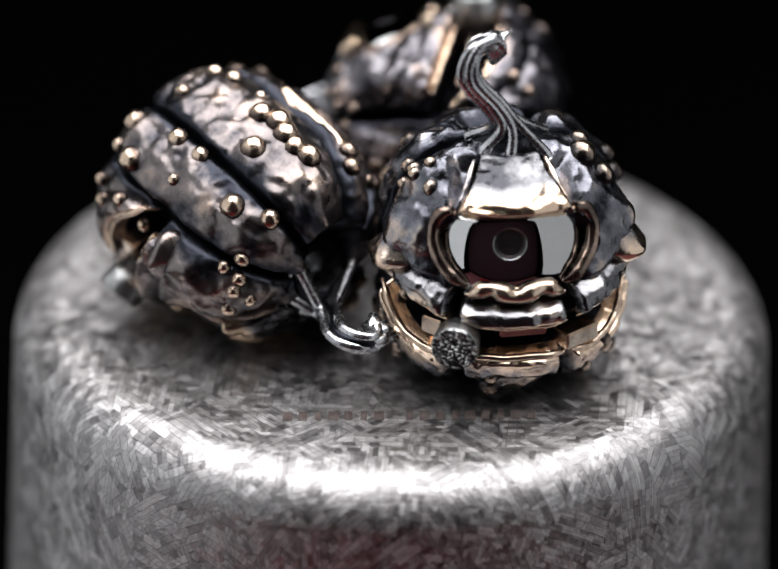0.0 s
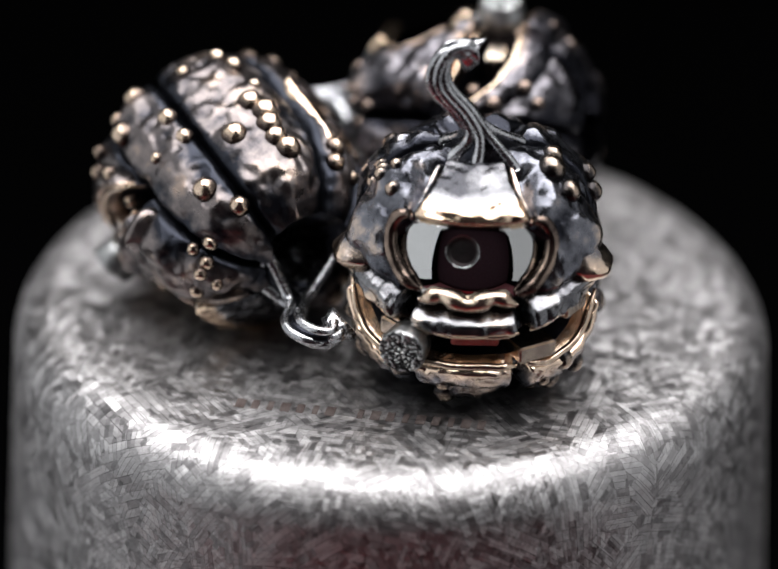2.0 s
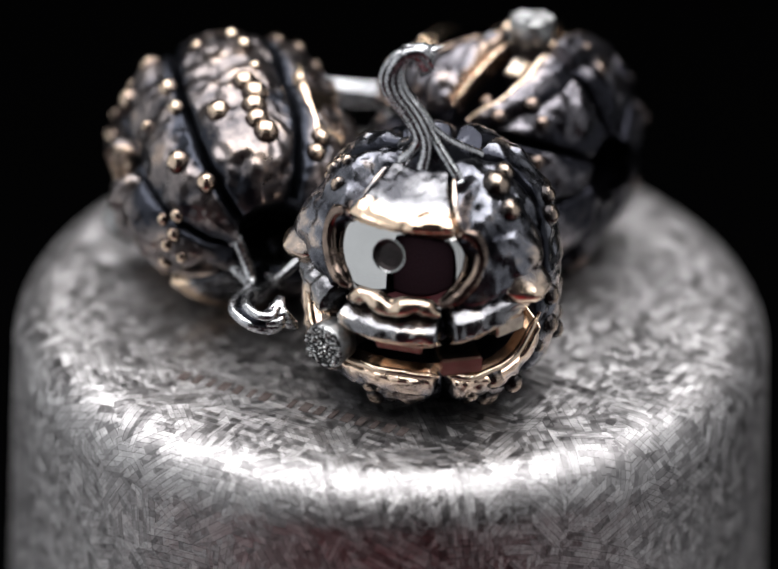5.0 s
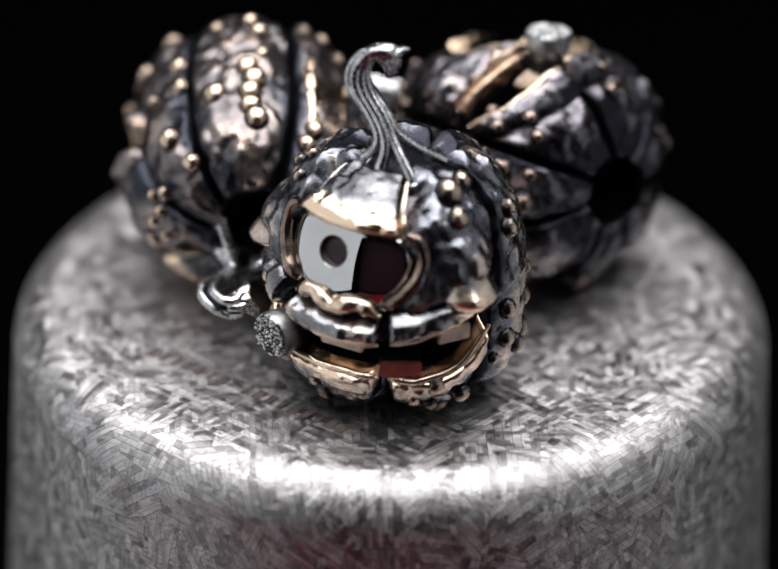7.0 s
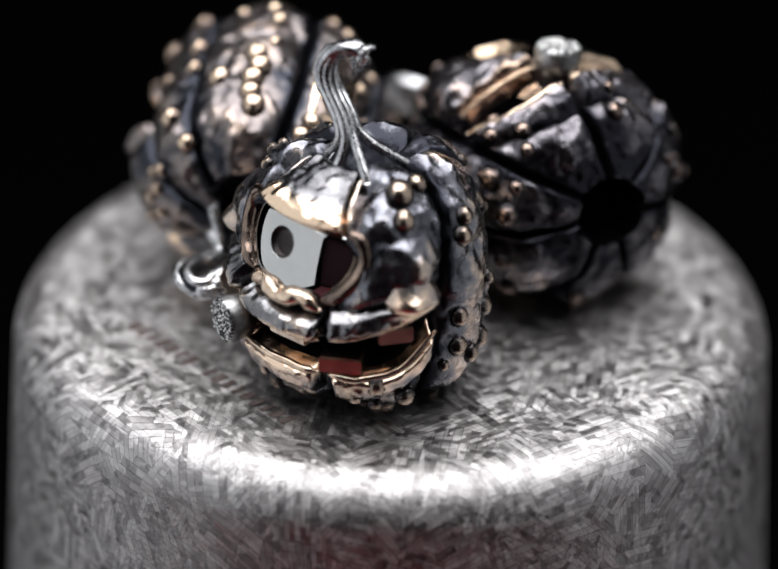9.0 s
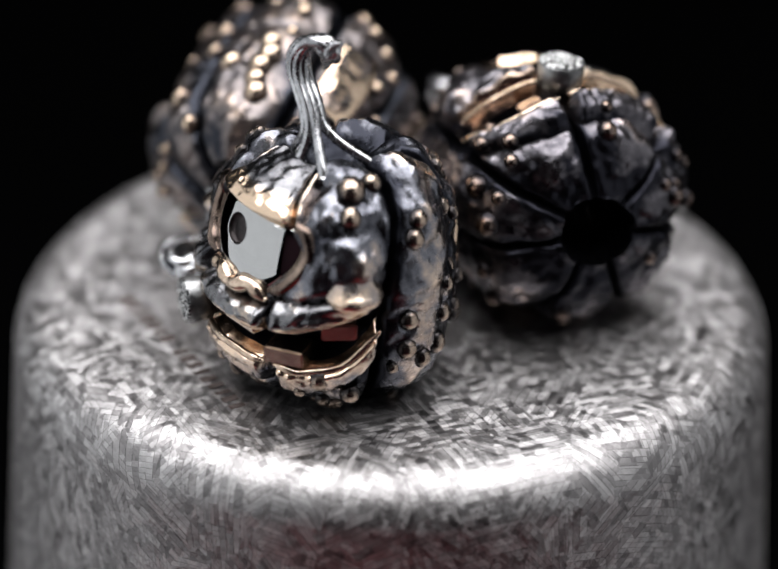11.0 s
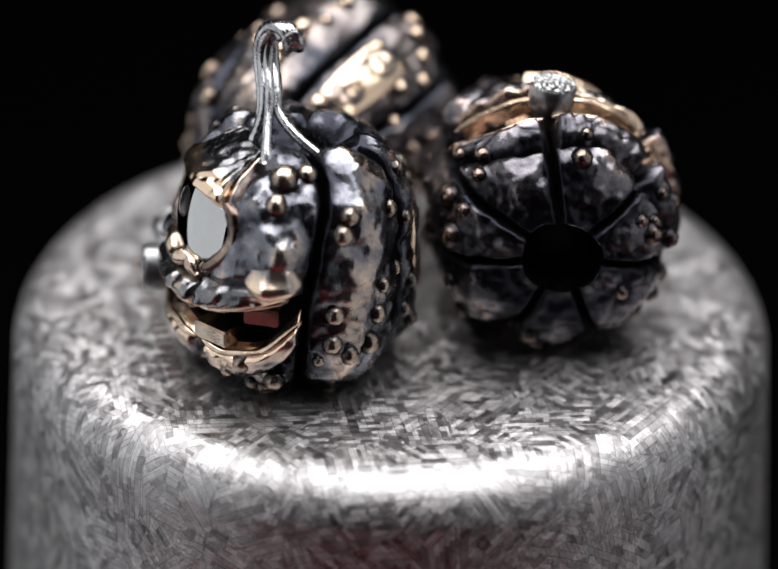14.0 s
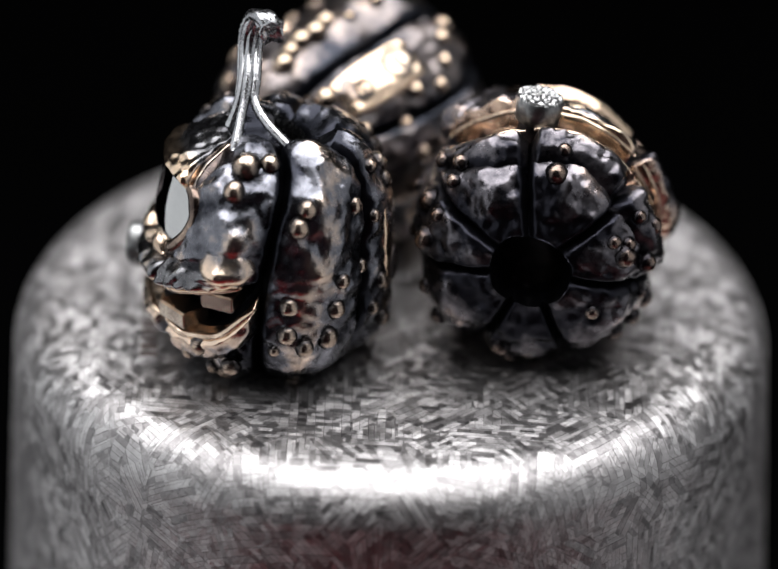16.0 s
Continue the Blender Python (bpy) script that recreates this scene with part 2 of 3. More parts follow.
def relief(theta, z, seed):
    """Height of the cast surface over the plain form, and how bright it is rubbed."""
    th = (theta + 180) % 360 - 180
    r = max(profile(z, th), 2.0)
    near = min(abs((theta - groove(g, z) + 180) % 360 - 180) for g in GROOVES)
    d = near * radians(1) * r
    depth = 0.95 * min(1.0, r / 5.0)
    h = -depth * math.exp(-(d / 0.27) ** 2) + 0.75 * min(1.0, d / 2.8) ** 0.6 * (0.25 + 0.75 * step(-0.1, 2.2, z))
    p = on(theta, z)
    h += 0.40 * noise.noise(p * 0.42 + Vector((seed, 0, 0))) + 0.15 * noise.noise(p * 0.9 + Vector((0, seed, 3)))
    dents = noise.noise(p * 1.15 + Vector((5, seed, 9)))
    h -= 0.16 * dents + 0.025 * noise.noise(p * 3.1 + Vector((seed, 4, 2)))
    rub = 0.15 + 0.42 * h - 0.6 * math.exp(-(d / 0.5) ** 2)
    if abs(th) < 95:
        x = p.x
        face = step(84, 78, abs(th))
        e = (x / 5.5) ** 2 + ((z - 12.9) / 2.75) ** 2
        if p.y < 0:
            h -= 3.4 * (1 - step(0.80, 1.10, e))
            rub -= 0.5 * (1 - step(0.9, 1.2, e))
            h += 0.35 * math.exp(-((e - 1.6) / 0.5) ** 2) * step(15.5, 14.5, z)
            under = step(4.6, 3.6, abs(x)) * step(14.6, 15.4, z) * step(18.3, 17.6, z)
            h = h * (1 - under) - 0.45 * under
            h -= 1.7 * step(4.6, 3.9, abs(x)) * math.exp(-((z - 10.2) / 1.25) ** 4)
        # swelling round the lumps at the sides of the face
        q = ((abs(th) - 68) / 12) ** 2 + ((z - 12.0) / (2.6 if z > 12.0 else 1.4)) ** 2
        h += 0.75 * math.exp(-q)
        rub += 0.05 * math.exp(-q * 1.5)
        # mouth slot between two bright edges, coloured near-black inside
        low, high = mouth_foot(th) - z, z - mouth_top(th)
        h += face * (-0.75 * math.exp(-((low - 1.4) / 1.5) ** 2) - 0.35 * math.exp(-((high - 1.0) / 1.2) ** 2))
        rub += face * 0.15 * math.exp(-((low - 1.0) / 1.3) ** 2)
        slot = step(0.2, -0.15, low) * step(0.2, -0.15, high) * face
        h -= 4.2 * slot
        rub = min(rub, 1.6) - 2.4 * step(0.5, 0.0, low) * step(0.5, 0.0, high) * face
    return h, rub


def cut(th):
    """How much lower the mouth of the bore lies behind the stem."""
    return 0.5 * step(95, 150, abs((th + 180) % 360 - 180))


def rib(name, a0, a1, seed, material, parent):
    face_rib = a0 < 60 or a0 > 270
    nu = max(12, int((a1 - a0) * (1.7 if face_rib else 1.25)))
    nv = 220 if face_rib else 140
    bm = bmesh.new()
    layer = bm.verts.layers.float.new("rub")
    path = []
    for k in range(nv):
        f = radians(-84 + 168 * k / (nv - 1))
        path.append(8.3 + (10.2 if f > 0 else 8.5) * math.sin(f))

    def angle(i, z):
        g0, g1 = groove(a0, z), groove(a1, z)
        return g0 + (g1 - g0) * i / nu

    rows, rubs = [], []
    for z in path:
        z = min(max(z, -0.09), 18.42)
        row = []
        for i in range(nu + 1):
            th = angle(i, z)
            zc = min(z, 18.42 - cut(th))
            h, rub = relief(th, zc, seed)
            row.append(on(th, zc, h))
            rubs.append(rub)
        rows.append(row)
    # turn the ends in to the bore
    for end, (rr, zz) in ((0, (2.55, 1.3)), (0, (2.5, 3.0)), (-1, (2.6, 17.4)), (-1, (2.5, 15.5))):
        row = []
        for i in range(nu + 1):
            th = angle(i, zz)
            c = cut(th) if end else 0.0
            row.append(Vector(((rr + 0.3 * c) * math.sin(radians(th)), -(rr + 0.3 * c) * math.cos(radians(th)), zz - c)))
        if end == 0:
            rows.insert(0, row)
            rubs = [0.0] * (nu + 1) + rubs
        else:
            rows.append(row)
            rubs += [0.0] * (nu + 1)
    vs = grid(bm, rows)
    flat = [v for row in vs for v in row]
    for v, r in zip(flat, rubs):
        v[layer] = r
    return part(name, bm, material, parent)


def pad(name, material, parent, place, height, nu=24, nv=14, edge=0.35, seed=0.0, rough=0.06, sink=0.5, label="", rub=lambda a, b: 0.75, lift=lambda a, b: 0.0, shape=None):
    """A rounded plate lying on the pumpkin: place(a, b) gives theta and z for a, b in -1..1."""
    bm = bmesh.new()
    ea, eb = edge if isinstance(edge, tuple) else (edge, edge)
    rows, worn = [], []
    for j in range(nv + 1):
        b = -1 + 2 * j / nv
        b = math.copysign(abs(b) ** 0.7, b)
        row = []
        for i in range(nu + 1):
            a = -1 + 2 * i / nu
            a = math.copysign(abs(a) ** 0.7, a)
            th, z = place(a, b)
            fall = step(0, eb, 1 - abs(b)) * step(0, ea, 1 - abs(a))
            fall = math.sqrt(max(fall, 0.0))
            if shape:
                fall = shape(a, b)
            p = on(th, z)
            h = -sink + (height + sink + lift(a, b)) * fall + rough * noise.noise(p * 1.6 + Vector((seed, 2, 1))) * fall
            row.append(on(th, z, h))
            worn.append(rub(a, b))
        rows.append(row)
    layer = bm.verts.layers.float.new("rub")
    vs = grid(bm, rows)
    for v, w in zip([v for row in vs for v in row], worn):
        v[layer] = w
    return part(name, bm, material, parent, label)


def x_to_theta(x, z):
    th = 0.0
    for _ in range(4):
        th = math.degrees(math.asin(max(-0.98, min(0.98, x / max(profile(z, th), 0.5)))))
    return th


def knob_mesh(material):
    """A cast pellet, rubbed bright on top and dark at its foot."""
    bm = bmesh.new()
    bmesh.ops.create_uvsphere(bm, u_segments=16, v_segments=10, radius=1.0)
    layer = bm.verts.layers.float.new("rub")
    for v in bm.verts:
        v[layer] = -0.1 + 0.65 * step(0.0, 0.9, v.co.z)
        foot = 1 + 0.16 * step(0.3, -0.2, v.co.z)
        v.co *= (1 + 0.10 * noise.noise(v.co * 1.3)) * foot
    bmesh.ops.scale(bm, vec=(MM, MM, MM), verts=bm.verts)
    mesh = bpy.data.meshes.new("knob")
    bm.to_mesh(mesh)
    bm.free()
    mesh.polygons.foreach_set("use_smooth", [True] * len(mesh.polygons))
    mesh.materials.append(material)
    return mesh


KNOB_MESH = {m.name: knob_mesh(k) for m, k in ((DARK_A, KNOB_A), (DARK_B, KNOB_B), (DARK_C, KNOB_C))}
# theta, height and radius of the cast knobs
KNOBS = [(66, 16.2, .72), (69, 17.5, .95), (86, 17.7, .68), (105, 15.2, .70), (100, 14.1, .74), (136, 14.4, .62), (121, 9.4, .56),
         (137, 9.5, .55), (95, 8.0, .68), (118, 7.2, .72), (94, 5.7, .72), (114, 5.0, .74), (102, 4.7, .62), (88, 4.2, .42),
         (-75, 16.6, .55), (-88, 16.3, .5), (-78, 15.5, .52), (-64, 3.6, .62), (-71, 2.6, .5), (-74, 5.5, .6), (-66, 7.4, .5),
         (-12, 1.9, .75), (-11, 3.3, .5), (58, 1.4, .8), (51, 4.1, .72), (66, 2.8, .7), (103, 0.7, .55), (172, 2.0, .75), (-92, 2.3, .55),
         (-108, 2.5, .85), (-93, 4.5, .85), (-116, 6.5, .72), (-117, 9.0, .62), (-153, 9.5, .85), (-156, 10.9, .88), (-154, 12.1, .85),
         (-154, 13.2, .82), (-157, 14.3, .85), (-137, 11.7, .88), (-137, 3.3, .55), (-155, 3.9, .65), (-159, 5.2, .6), (172, 14.1, .7),
         (174, 15.3, .7), (160, 15.9, .55), (-109, 13.9, .85), (-117, 16.2, .7), (-68, 16.5, .5), (-64, 17.3, .45), (-54, 16.3, .5),
         (150, 7.6, .55), (145, 5.6, .58), (154, 4.2, .6), (165, 3.3, .62), (147, 13, .5), (-100, 8.8, .45), (41, 3.0, .5),
         (52, 1.8, .55), (46, 1.1, .5), (-160, 8.0, .45)]


def bead(material, seed, label):
    thing = new("pumpkin_bead")
    tagged(thing, label, "charm bead", "beads on the stand")
    edges = GROOVES + [330]
    for a0, a1 in zip(edges, edges[1:]):
        rib("rib", a0, a1, seed, material, thing)
    # bore through the axis
    bm = bmesh.new()
    rows = [[Vector((r * math.cos(2 * math.pi * i / 32), r * math.sin(2 * math.pi * i / 32), z)) for i in range(32)]
            for r, z in ((2.85, 2.6), (2.6, 5), (2.5, 9), (2.5, 13), (2.5, 15.8))]
    grid(bm, rows, closed=True)
    part("bore", bm, OXIDE_SHADE, thing)
    # the pupil pit is coloured near-black for the shade inside its hole
    # eye: polished ellipsoid with a drilled pupil
    axis = Vector((-0.3, -3.9, 0.35)).normalized()
    e1 = axis.cross(Vector((0, 0, 1))).normalized()
    e2 = e1.cross(axis)
    for name, finish, alphas in (("pupil", OXIDE_SHADE, [0.01, 5, 9, 11, 12.0, 12.6, 13.0]),
                                   ("eye", CHROME, [12.6, 13.0, 13.4, 14.0, 14.8, 16, 18] + [21 + 4 * k for k in range(24)])):
        bm = bmesh.new()
        rows = []
        for al in alphas:
            dip = 0.86 if al < 12.5 else (0.94 if al < 12.9 else (0.99 if al < 13.2 else 1.0))
            a = radians(al)
            row = []
            for i in range(48):
                b = 2 * math.pi * i / 48
                d = (axis * math.cos(a) + (e1 * math.cos(b) + e2 * math.sin(b) * (0.88 + 0.12 * step(16, 50, al))) * math.sin(a)).normalized()
                q = Vector((d.x * 5.35 * dip, d.y * 3.2 * dip, max(min(d.z * 5.9, 2.4), -3.4) * dip))
                q.rotate(Euler((radians(-14), 0, 0)))
                row.append(q + Vector((-0.1, -5.15, 12.55)))
            rows.append(row)
        grid(bm, rows, closed=True)
        part(name, bm, finish, thing, "mirror-polished steel eye" if name == "eye" else "dark drilled pupil")
    # eyelid, thickest along its lower edge
    pad("eyelid", LID, thing, lambda a, b: (lambda z: (x_to_theta(a * (2.15 + 2.0 * (1 - (b + 1) / 2)), z), z))(16.68 + 1.57 * b),
        0.55, 36, 34, 0.13, seed, 0.16, 0.9, "hammered silver eyelid with bronze edge", lambda a, b: 0.20 + 0.85 * step(0.2, -0.55, b), lambda a, b: 0.75 * step(0.7, -0.9, b))
    for s in (-1, 1):
        pad("brow_ridge", material, thing, lambda a, b, s=s: (x_to_theta(s * (2.55 + 0.85 * (1 - b) + 0.3 * (b < 0) * b * b) + a * (0.44 - 0.10 * b), 16.5 + 1.6 * b), 16.5 + 1.6 * b),
            0.42, 12, 24, (0.7, 0.12), seed + s, 0.10, 0.6, "", lambda a, b: 0.62)
        bm = bmesh.new()
        pts = [on(x_to_theta(s * x, z), z, o) for x, z, o in ((4.1, 15.35, .7), (5.05, 15.0, .5), (5.65, 13.9, .3), (5.55, 12.6, .25), (4.9, 11.4, .2), (4.2, 10.75, .15), (3.5, 10.45, -.1))]
        tube(bm, smooth_path(pts, 34), lambda t: 0.57 * min(1, 0.55 + 3 * t, 0.35 + 3 * (1 - t)), 12)
        part("eye_rim", bm, KNOB_BRONZE, thing)
    # bow-shaped lip under the eye
    bm = bmesh.new()
    path = []
    for k in range(41):
        a = -1 + k / 20
        z = 10.12 - 0.28 * math.cos(a * 5.6) - 0.2 * a * a
        path.append(on(x_to_theta(a * 3.5, 10.2), z, 0.05 + 0.10 * math.cos(a * 5.6)))
    tube(bm, [np.array(p) for p in path], lambda t: 0.64 * min(1, 0.3 + 5 * t, 0.3 + 5 * (1 - t)) * (1 - 0.14 * math.cos((2 * t - 1) * 11.2)), 14)
    part("upper_lip", bm, GOLD, thing)

    def over(a, b):
        return math.sqrt(step(-1.0, -0.55, b) * step(1.0, 0.86, abs(a))) * step(1.05, -0.1, b)

    def below(a, b):
        return math.sqrt(step(1.02, 0.6, b) * step(1.0, 0.8, abs(a))) * math.sqrt(step(-1.1, 0.1, b))

    def follow(t0, t1, upper, span):
        def place(a, b):
            th = (t0 + t1) / 2 + (t1 - t0) / 2 * a
            if upper:
                return th, mouth_top(th) - 0.05 + span * (b + 1) / 2
            return th, mouth_foot(th) + 0.05 - span * (1 - b) / 2
        return place

    pad("jaw_plate", LID, thing, follow(-28, 25, True, 2.2), 1.15, 40, 22, 0.3, seed, 0.22, 0.6, "", lambda a, b: 0.34 + 0.6 * step(-0.3, -0.8, b), shape=over)
    # overhanging cheeks with bright lower edges
    for t0, t1 in ((-74, -30), (27, 75)):
        pad("cheek", LID if material is DARK_A else material, thing, follow(t0, t1, True, 3.3), 1.5, 44, 30, 0.3, seed + t0, 0.36, 0.6, "",
            lambda a, b: 0.30 + 0.2 * step(0.7, -0.2, b) + 0.65 * step(-0.4, -0.85, b) - 0.3 * step(0.8, 1.0, abs(a)), shape=over)
    # drooping lumps at the sides of the face
    for s in (-1, 1):
        bm = bmesh.new()
        bmesh.ops.create_uvsphere(bm, u_segments=32, v_segments=24, radius=1.0)
        layer = bm.verts.layers.float.new("rub")
        for v in bm.verts:
            c = v.co.copy()
            v[layer] = 0.25 + (0.55 * step(0.9, 0.2, c.z) + 0.3 * step(0.1, -0.6, c.z)) * (1.0 if material is DARK_A else 0.4)
            v.co *= 1 + 0.13 * noise.noise(c * 1.6 + Vector((seed, s, 0)))
            up = max(c.z, 0.0)
            v.co.z *= 1 + 1.2 * up
            v.co.y += 0.75 * up
            v.co.x *= 1 - 0.25 * up
        bmesh.ops.scale(bm, vec=(2.1, 1.9, 1.4), verts=bm.verts)
        bmesh.ops.rotate(bm, matrix=Matrix.Rotation(radians(s * 66), 3, "Z"), verts=bm.verts)
        bmesh.ops.translate(bm, vec=on(s * 66, 11.25, 0.8 if material is DARK_A else 0.2), verts=bm.verts)
        part("cheek_lump", bm, material, thing)
    # lower lip in three castings
    for t0, t1 in ((-80, -30), (-28, 25), (27, 80)):
        pad("lower_lip", material, thing, follow(t0, t1, False, 3.0), 1.15, 44, 28, 0.3, seed + t0, 0.26, 0.6, "",
            lambda a, b: (0.46 if material is DARK_A else 0.22) + 0.22 * step(-0.8, 0.3, b) + 0.30 * step(0.2, 0.8, b), shape=below)
    # rolled bright edges of the lips
    for t0, t1, upper, off in ((-79, -31, False, 0.66), (-27, 24, False, 0.66), (28, 79, False, 0.66), (-73, -32, True, 0.62), (-27, 24, True, 0.62), (29, 73, True, 0.62)):
        bm = bmesh.new()
        path = []
        for k in range(33):
            th = t0 + (t1 - t0) * k / 32
            z = (mouth_top(th) + 0.14 if upper else mouth_foot(th) - 0.18) + 0.10 * noise.noise(Vector((th * 0.11, seed, t0)))
            path.append(np.array(on(th, z, off + 0.12 * noise.noise(Vector((th * 0.09, t0, seed))))))
        wide = 0.20 if upper else 0.30
        tube(bm, path, lambda t: wide * min(1, 0.4 + 6 * t, 0.4 + 6 * (1 - t)), 8)
        part("lip_edge", bm, GOLD, thing)
    # teeth: bevelled blocks in the mouth
    for th, z, w, hh, r in ((4, 6.9, 3.5, 1.15, 8.2), (34, 5.6, 3.1, 1.3, 8.9), (-43, 6.2, 1.8, 1.4, 8.3), (60, 7.9, 2.6, 1.3, 8.6)):
        bm = bmesh.new()
        bmesh.ops.create_cube(bm, size=1.0)
        bmesh.ops.scale(bm, vec=(w, 2.4, hh), verts=bm.verts)
        bmesh.ops.bevel(bm, geom=bm.edges[:], offset=0.13, segments=2, affect="EDGES")
        t = radians(th)
        bmesh.ops.rotate(bm, matrix=Matrix.Rotation(t, 3, "Z"), verts=bm.verts)
        bmesh.ops.translate(bm, vec=((r - 0.8) * math.sin(t), -(r - 0.8) * math.cos(t), z), verts=bm.verts)
        part("tooth", bm, TOOTH, thing, smooth=False)
    # cigar in the corner of the mouth
    bm = bmesh.new()
    a, b = on(-31, 6.3, -2.6), Vector((-4.55, -9.75, 6.35))
    d = (b - a).normalized()
    # shaft coloured near-black to paint the shade in the gap behind its end
    tube(bm, [np.array(a + (b - a) * k / 8) for k in range(9)], lambda t: 1.25 + 0.1 * t, 22)
    cigar = part("cigar", bm, OXIDE_SHADE, thing, "short silver cigar stub")
    bm = bmesh.new()
    s1 = d.cross(Vector((0, 0, 1))).normalized()
    s2 = s1.cross(d)
    rows, worn = [], []
    for k, (rr, oo) in enumerate([(1.3, -1.7), (1.62, -1.5), (1.70, -0.8), (1.78, 0.0), (1.72, 0.2)] + [(1.66 - 0.08 * j, 0.3) for j in range(21)]):
        row = []
        for i in range(90):
            an = 2 * math.pi * i / 90
            q = b + (s1 * math.cos(an) + s2 * math.sin(an)) * rr
            ridge = abs(noise.noise(Vector((q.x * 2.9, q.y * 3, q.z * 5.2))))
            bumpy = 0.45 * ridge if k > 4 else 0.05 * noise.noise(q * 3)
            row.append(q + d * (oo + bumpy))
            worn.append(-0.15 + 2.9 * ridge if k > 4 else 0.55)
        rows.append(row)
    layer = bm.verts.layers.float.new("rub")
    vs = grid(bm, rows, closed=True)
    for v, w in zip([v for row in vs for v in row], worn):
        v[layer] = w
    part("ash_end", bm, ASH, cigar, "pitted silver cigar end")
    # stem: ridged strands that rise from spread roots, sway and hook over
    core = smooth_path([(0.35, -1.9, 18.2), (0.15, -1.75, 20.0), (-1.05, -1.45, 21.8), (-2.7, -1.3, 23.5), (-3.1, -1.15, 24.9), (-2.5, -0.7, 26.2), (-1.5, -0.25, 26.45), (-0.95, 0.05, 25.9)], 48)
    roots = [(-98, 2.75, 18.4), (-42, 2.75, 18.35), (2, 2.95, 18.4), (46, 3.9, 18.25), (112, 3.7, 18.1)]
    strands = []
    for k, (th, rr, fz) in enumerate(roots):
        foot = np.array((rr * math.sin(radians(th)), -rr * math.cos(radians(th)), fz - 0.3))
        path = []
        for j, c in enumerate(core):
            t = j / (len(core) - 1)
            an = radians(th) + 1.7 * t
            ring = 0.66 - 0.10 * t
            q = c + ring * np.array((math.sin(an), -math.cos(an) * 0.9, 0.45 * math.sin(an) * t))
            w = 1 - step(0.0, 0.22, t)
            flat = np.array((foot[0], foot[1], foot[2] + (c[2] - 18.2) * 0.70))
            path.append(q * (1 - w) + flat * w)
        strands.append(path)
        bm = bmesh.new()
        tube(bm, path, lambda t: 0.41 + 0.04 * math.sin(9 * t + k) + 0.08 * max(0, 1 - t * 9), 12)
        part("stem_strand", bm, SILVER, thing, "bright silver stem strand" if k == 0 else "")
    bm = bmesh.new()
    tube(bm, core, lambda t: 0.50 - 0.1 * t, 12)
    layer = bm.verts.layers.float.new("rub")
    part("stem_core", bm, DARK_A, thing)
    # web of sheet between the strands: dark outside, a dull silver dish on the side of the bore
    for name, lining, a, b, label in (("stem_back", DULL, 0.13, 0.06, "dull silver hollow back of the stem"), ("stem_shell", DARK_A, 0.05, -0.02, "")):
        bm = bmesh.new()
        layer = bm.verts.layers.float.new("rub")
        loops = []
        for k in range(-1, 15):
            feet = [Vector(p[max(k, 0)]) - Vector((0, 0, 1.0 if k < 0 else 0.0)) for p in strands]
            middle = (feet[0] + feet[-1]) / 2
            arc = []
            for i in range(21):
                u = i / 20 * 4
                n0 = min(int(u), 3)
                arc.append(feet[n0].lerp(feet[n0 + 1], u - n0))
            loops.append([p.lerp(middle, a) for p in arc] + [p.lerp(middle, b) for p in reversed(arc)])
        for row in grid(bm, loops, closed=True):
            for v in row:
                v[layer] = 0.2
        part(name, bm, lining, thing, label)
    # silver collar round the bore and its sleeve
    bm = bmesh.new()
    tube(bm, [np.array((2.75 * math.sin(radians(a)), -2.75 * math.cos(radians(a)), 17.95 - 0.1 * abs(a) / 140)) for a in range(-100, 101, 10)], lambda t: 0.30 * min(1, 0.2 + 4 * t, 0.2 + 4 * (1 - t)), 8)
    part("collar", bm, SILVER, thing)
    bm = bmesh.new()
    grid(bm, [[Vector((rr * math.sin(radians(a)), -rr * math.cos(radians(a)), z - cut(a) * (1.3 if z > 17 else 0.3))) for a in range(0, 360, 12)] for rr, z in ((2.55, 18.2), (2.42, 17.4), (2.40, 15.0), (2.48, 15.0))], closed=True)
    part("sleeve", bm, SILVER, thing)
    # torn end of the stem: a crumpled flare turned to the side
    bm = bmesh.new()
    tip, d = Vector(core[-1]), Vector((0.85, 0.32, -0.40)).normalized()
    s1 = d.cross(Vector((0, 1, 0))).normalized()
    s2 = s1.cross(d)
    rows = []
    for oo, rr in ((-1.0, 0.62), (-0.35, 0.80), (0.1, 1.0), (0.5, 1.35), (0.62, 1.22), (0.38, 0.7), (0.15, 0.25)):
        rows.append([tip + d * (oo + 0.22 * rr * math.sin(3 * an + 1)) + (s1 * math.cos(an) * 1.05 + s2 * math.sin(an) * 0.72) * rr * (1 + 0.15 * math.cos(5 * an + oo))
                     for an in (2 * math.pi * i / 24 for i in range(24))])
    grid(bm, rows, closed=True, caps=True)
    part("stem_end", bm, SILVER, thing)
    # stamped plate on the back
    pad("stamp_plate", LID, thing, lambda a, b: (165 + 15 * a * (1 - 0.25 * b * b), 9.9 + 4.5 * b), 0.85, 24, 24, 0.3, seed, 0.10, 0.5, "smooth bronze plate with worn stamps", lambda a, b: 0.92)
    for th, z, rr in ((166, 7.9, 1.15), (164, 11.5, 0.7)):
        bm = bmesh.new()
        c0 = on(th, z, 0.78)
        tx = Vector((math.cos(radians(th)), math.sin(radians(th)), 0))
        path = [np.array(c0 + (tx * math.cos(an) + Vector((0, 0, 1)) * math.sin(an)) * rr) for an in (2 * math.pi * i / 24 for i in range(25))]
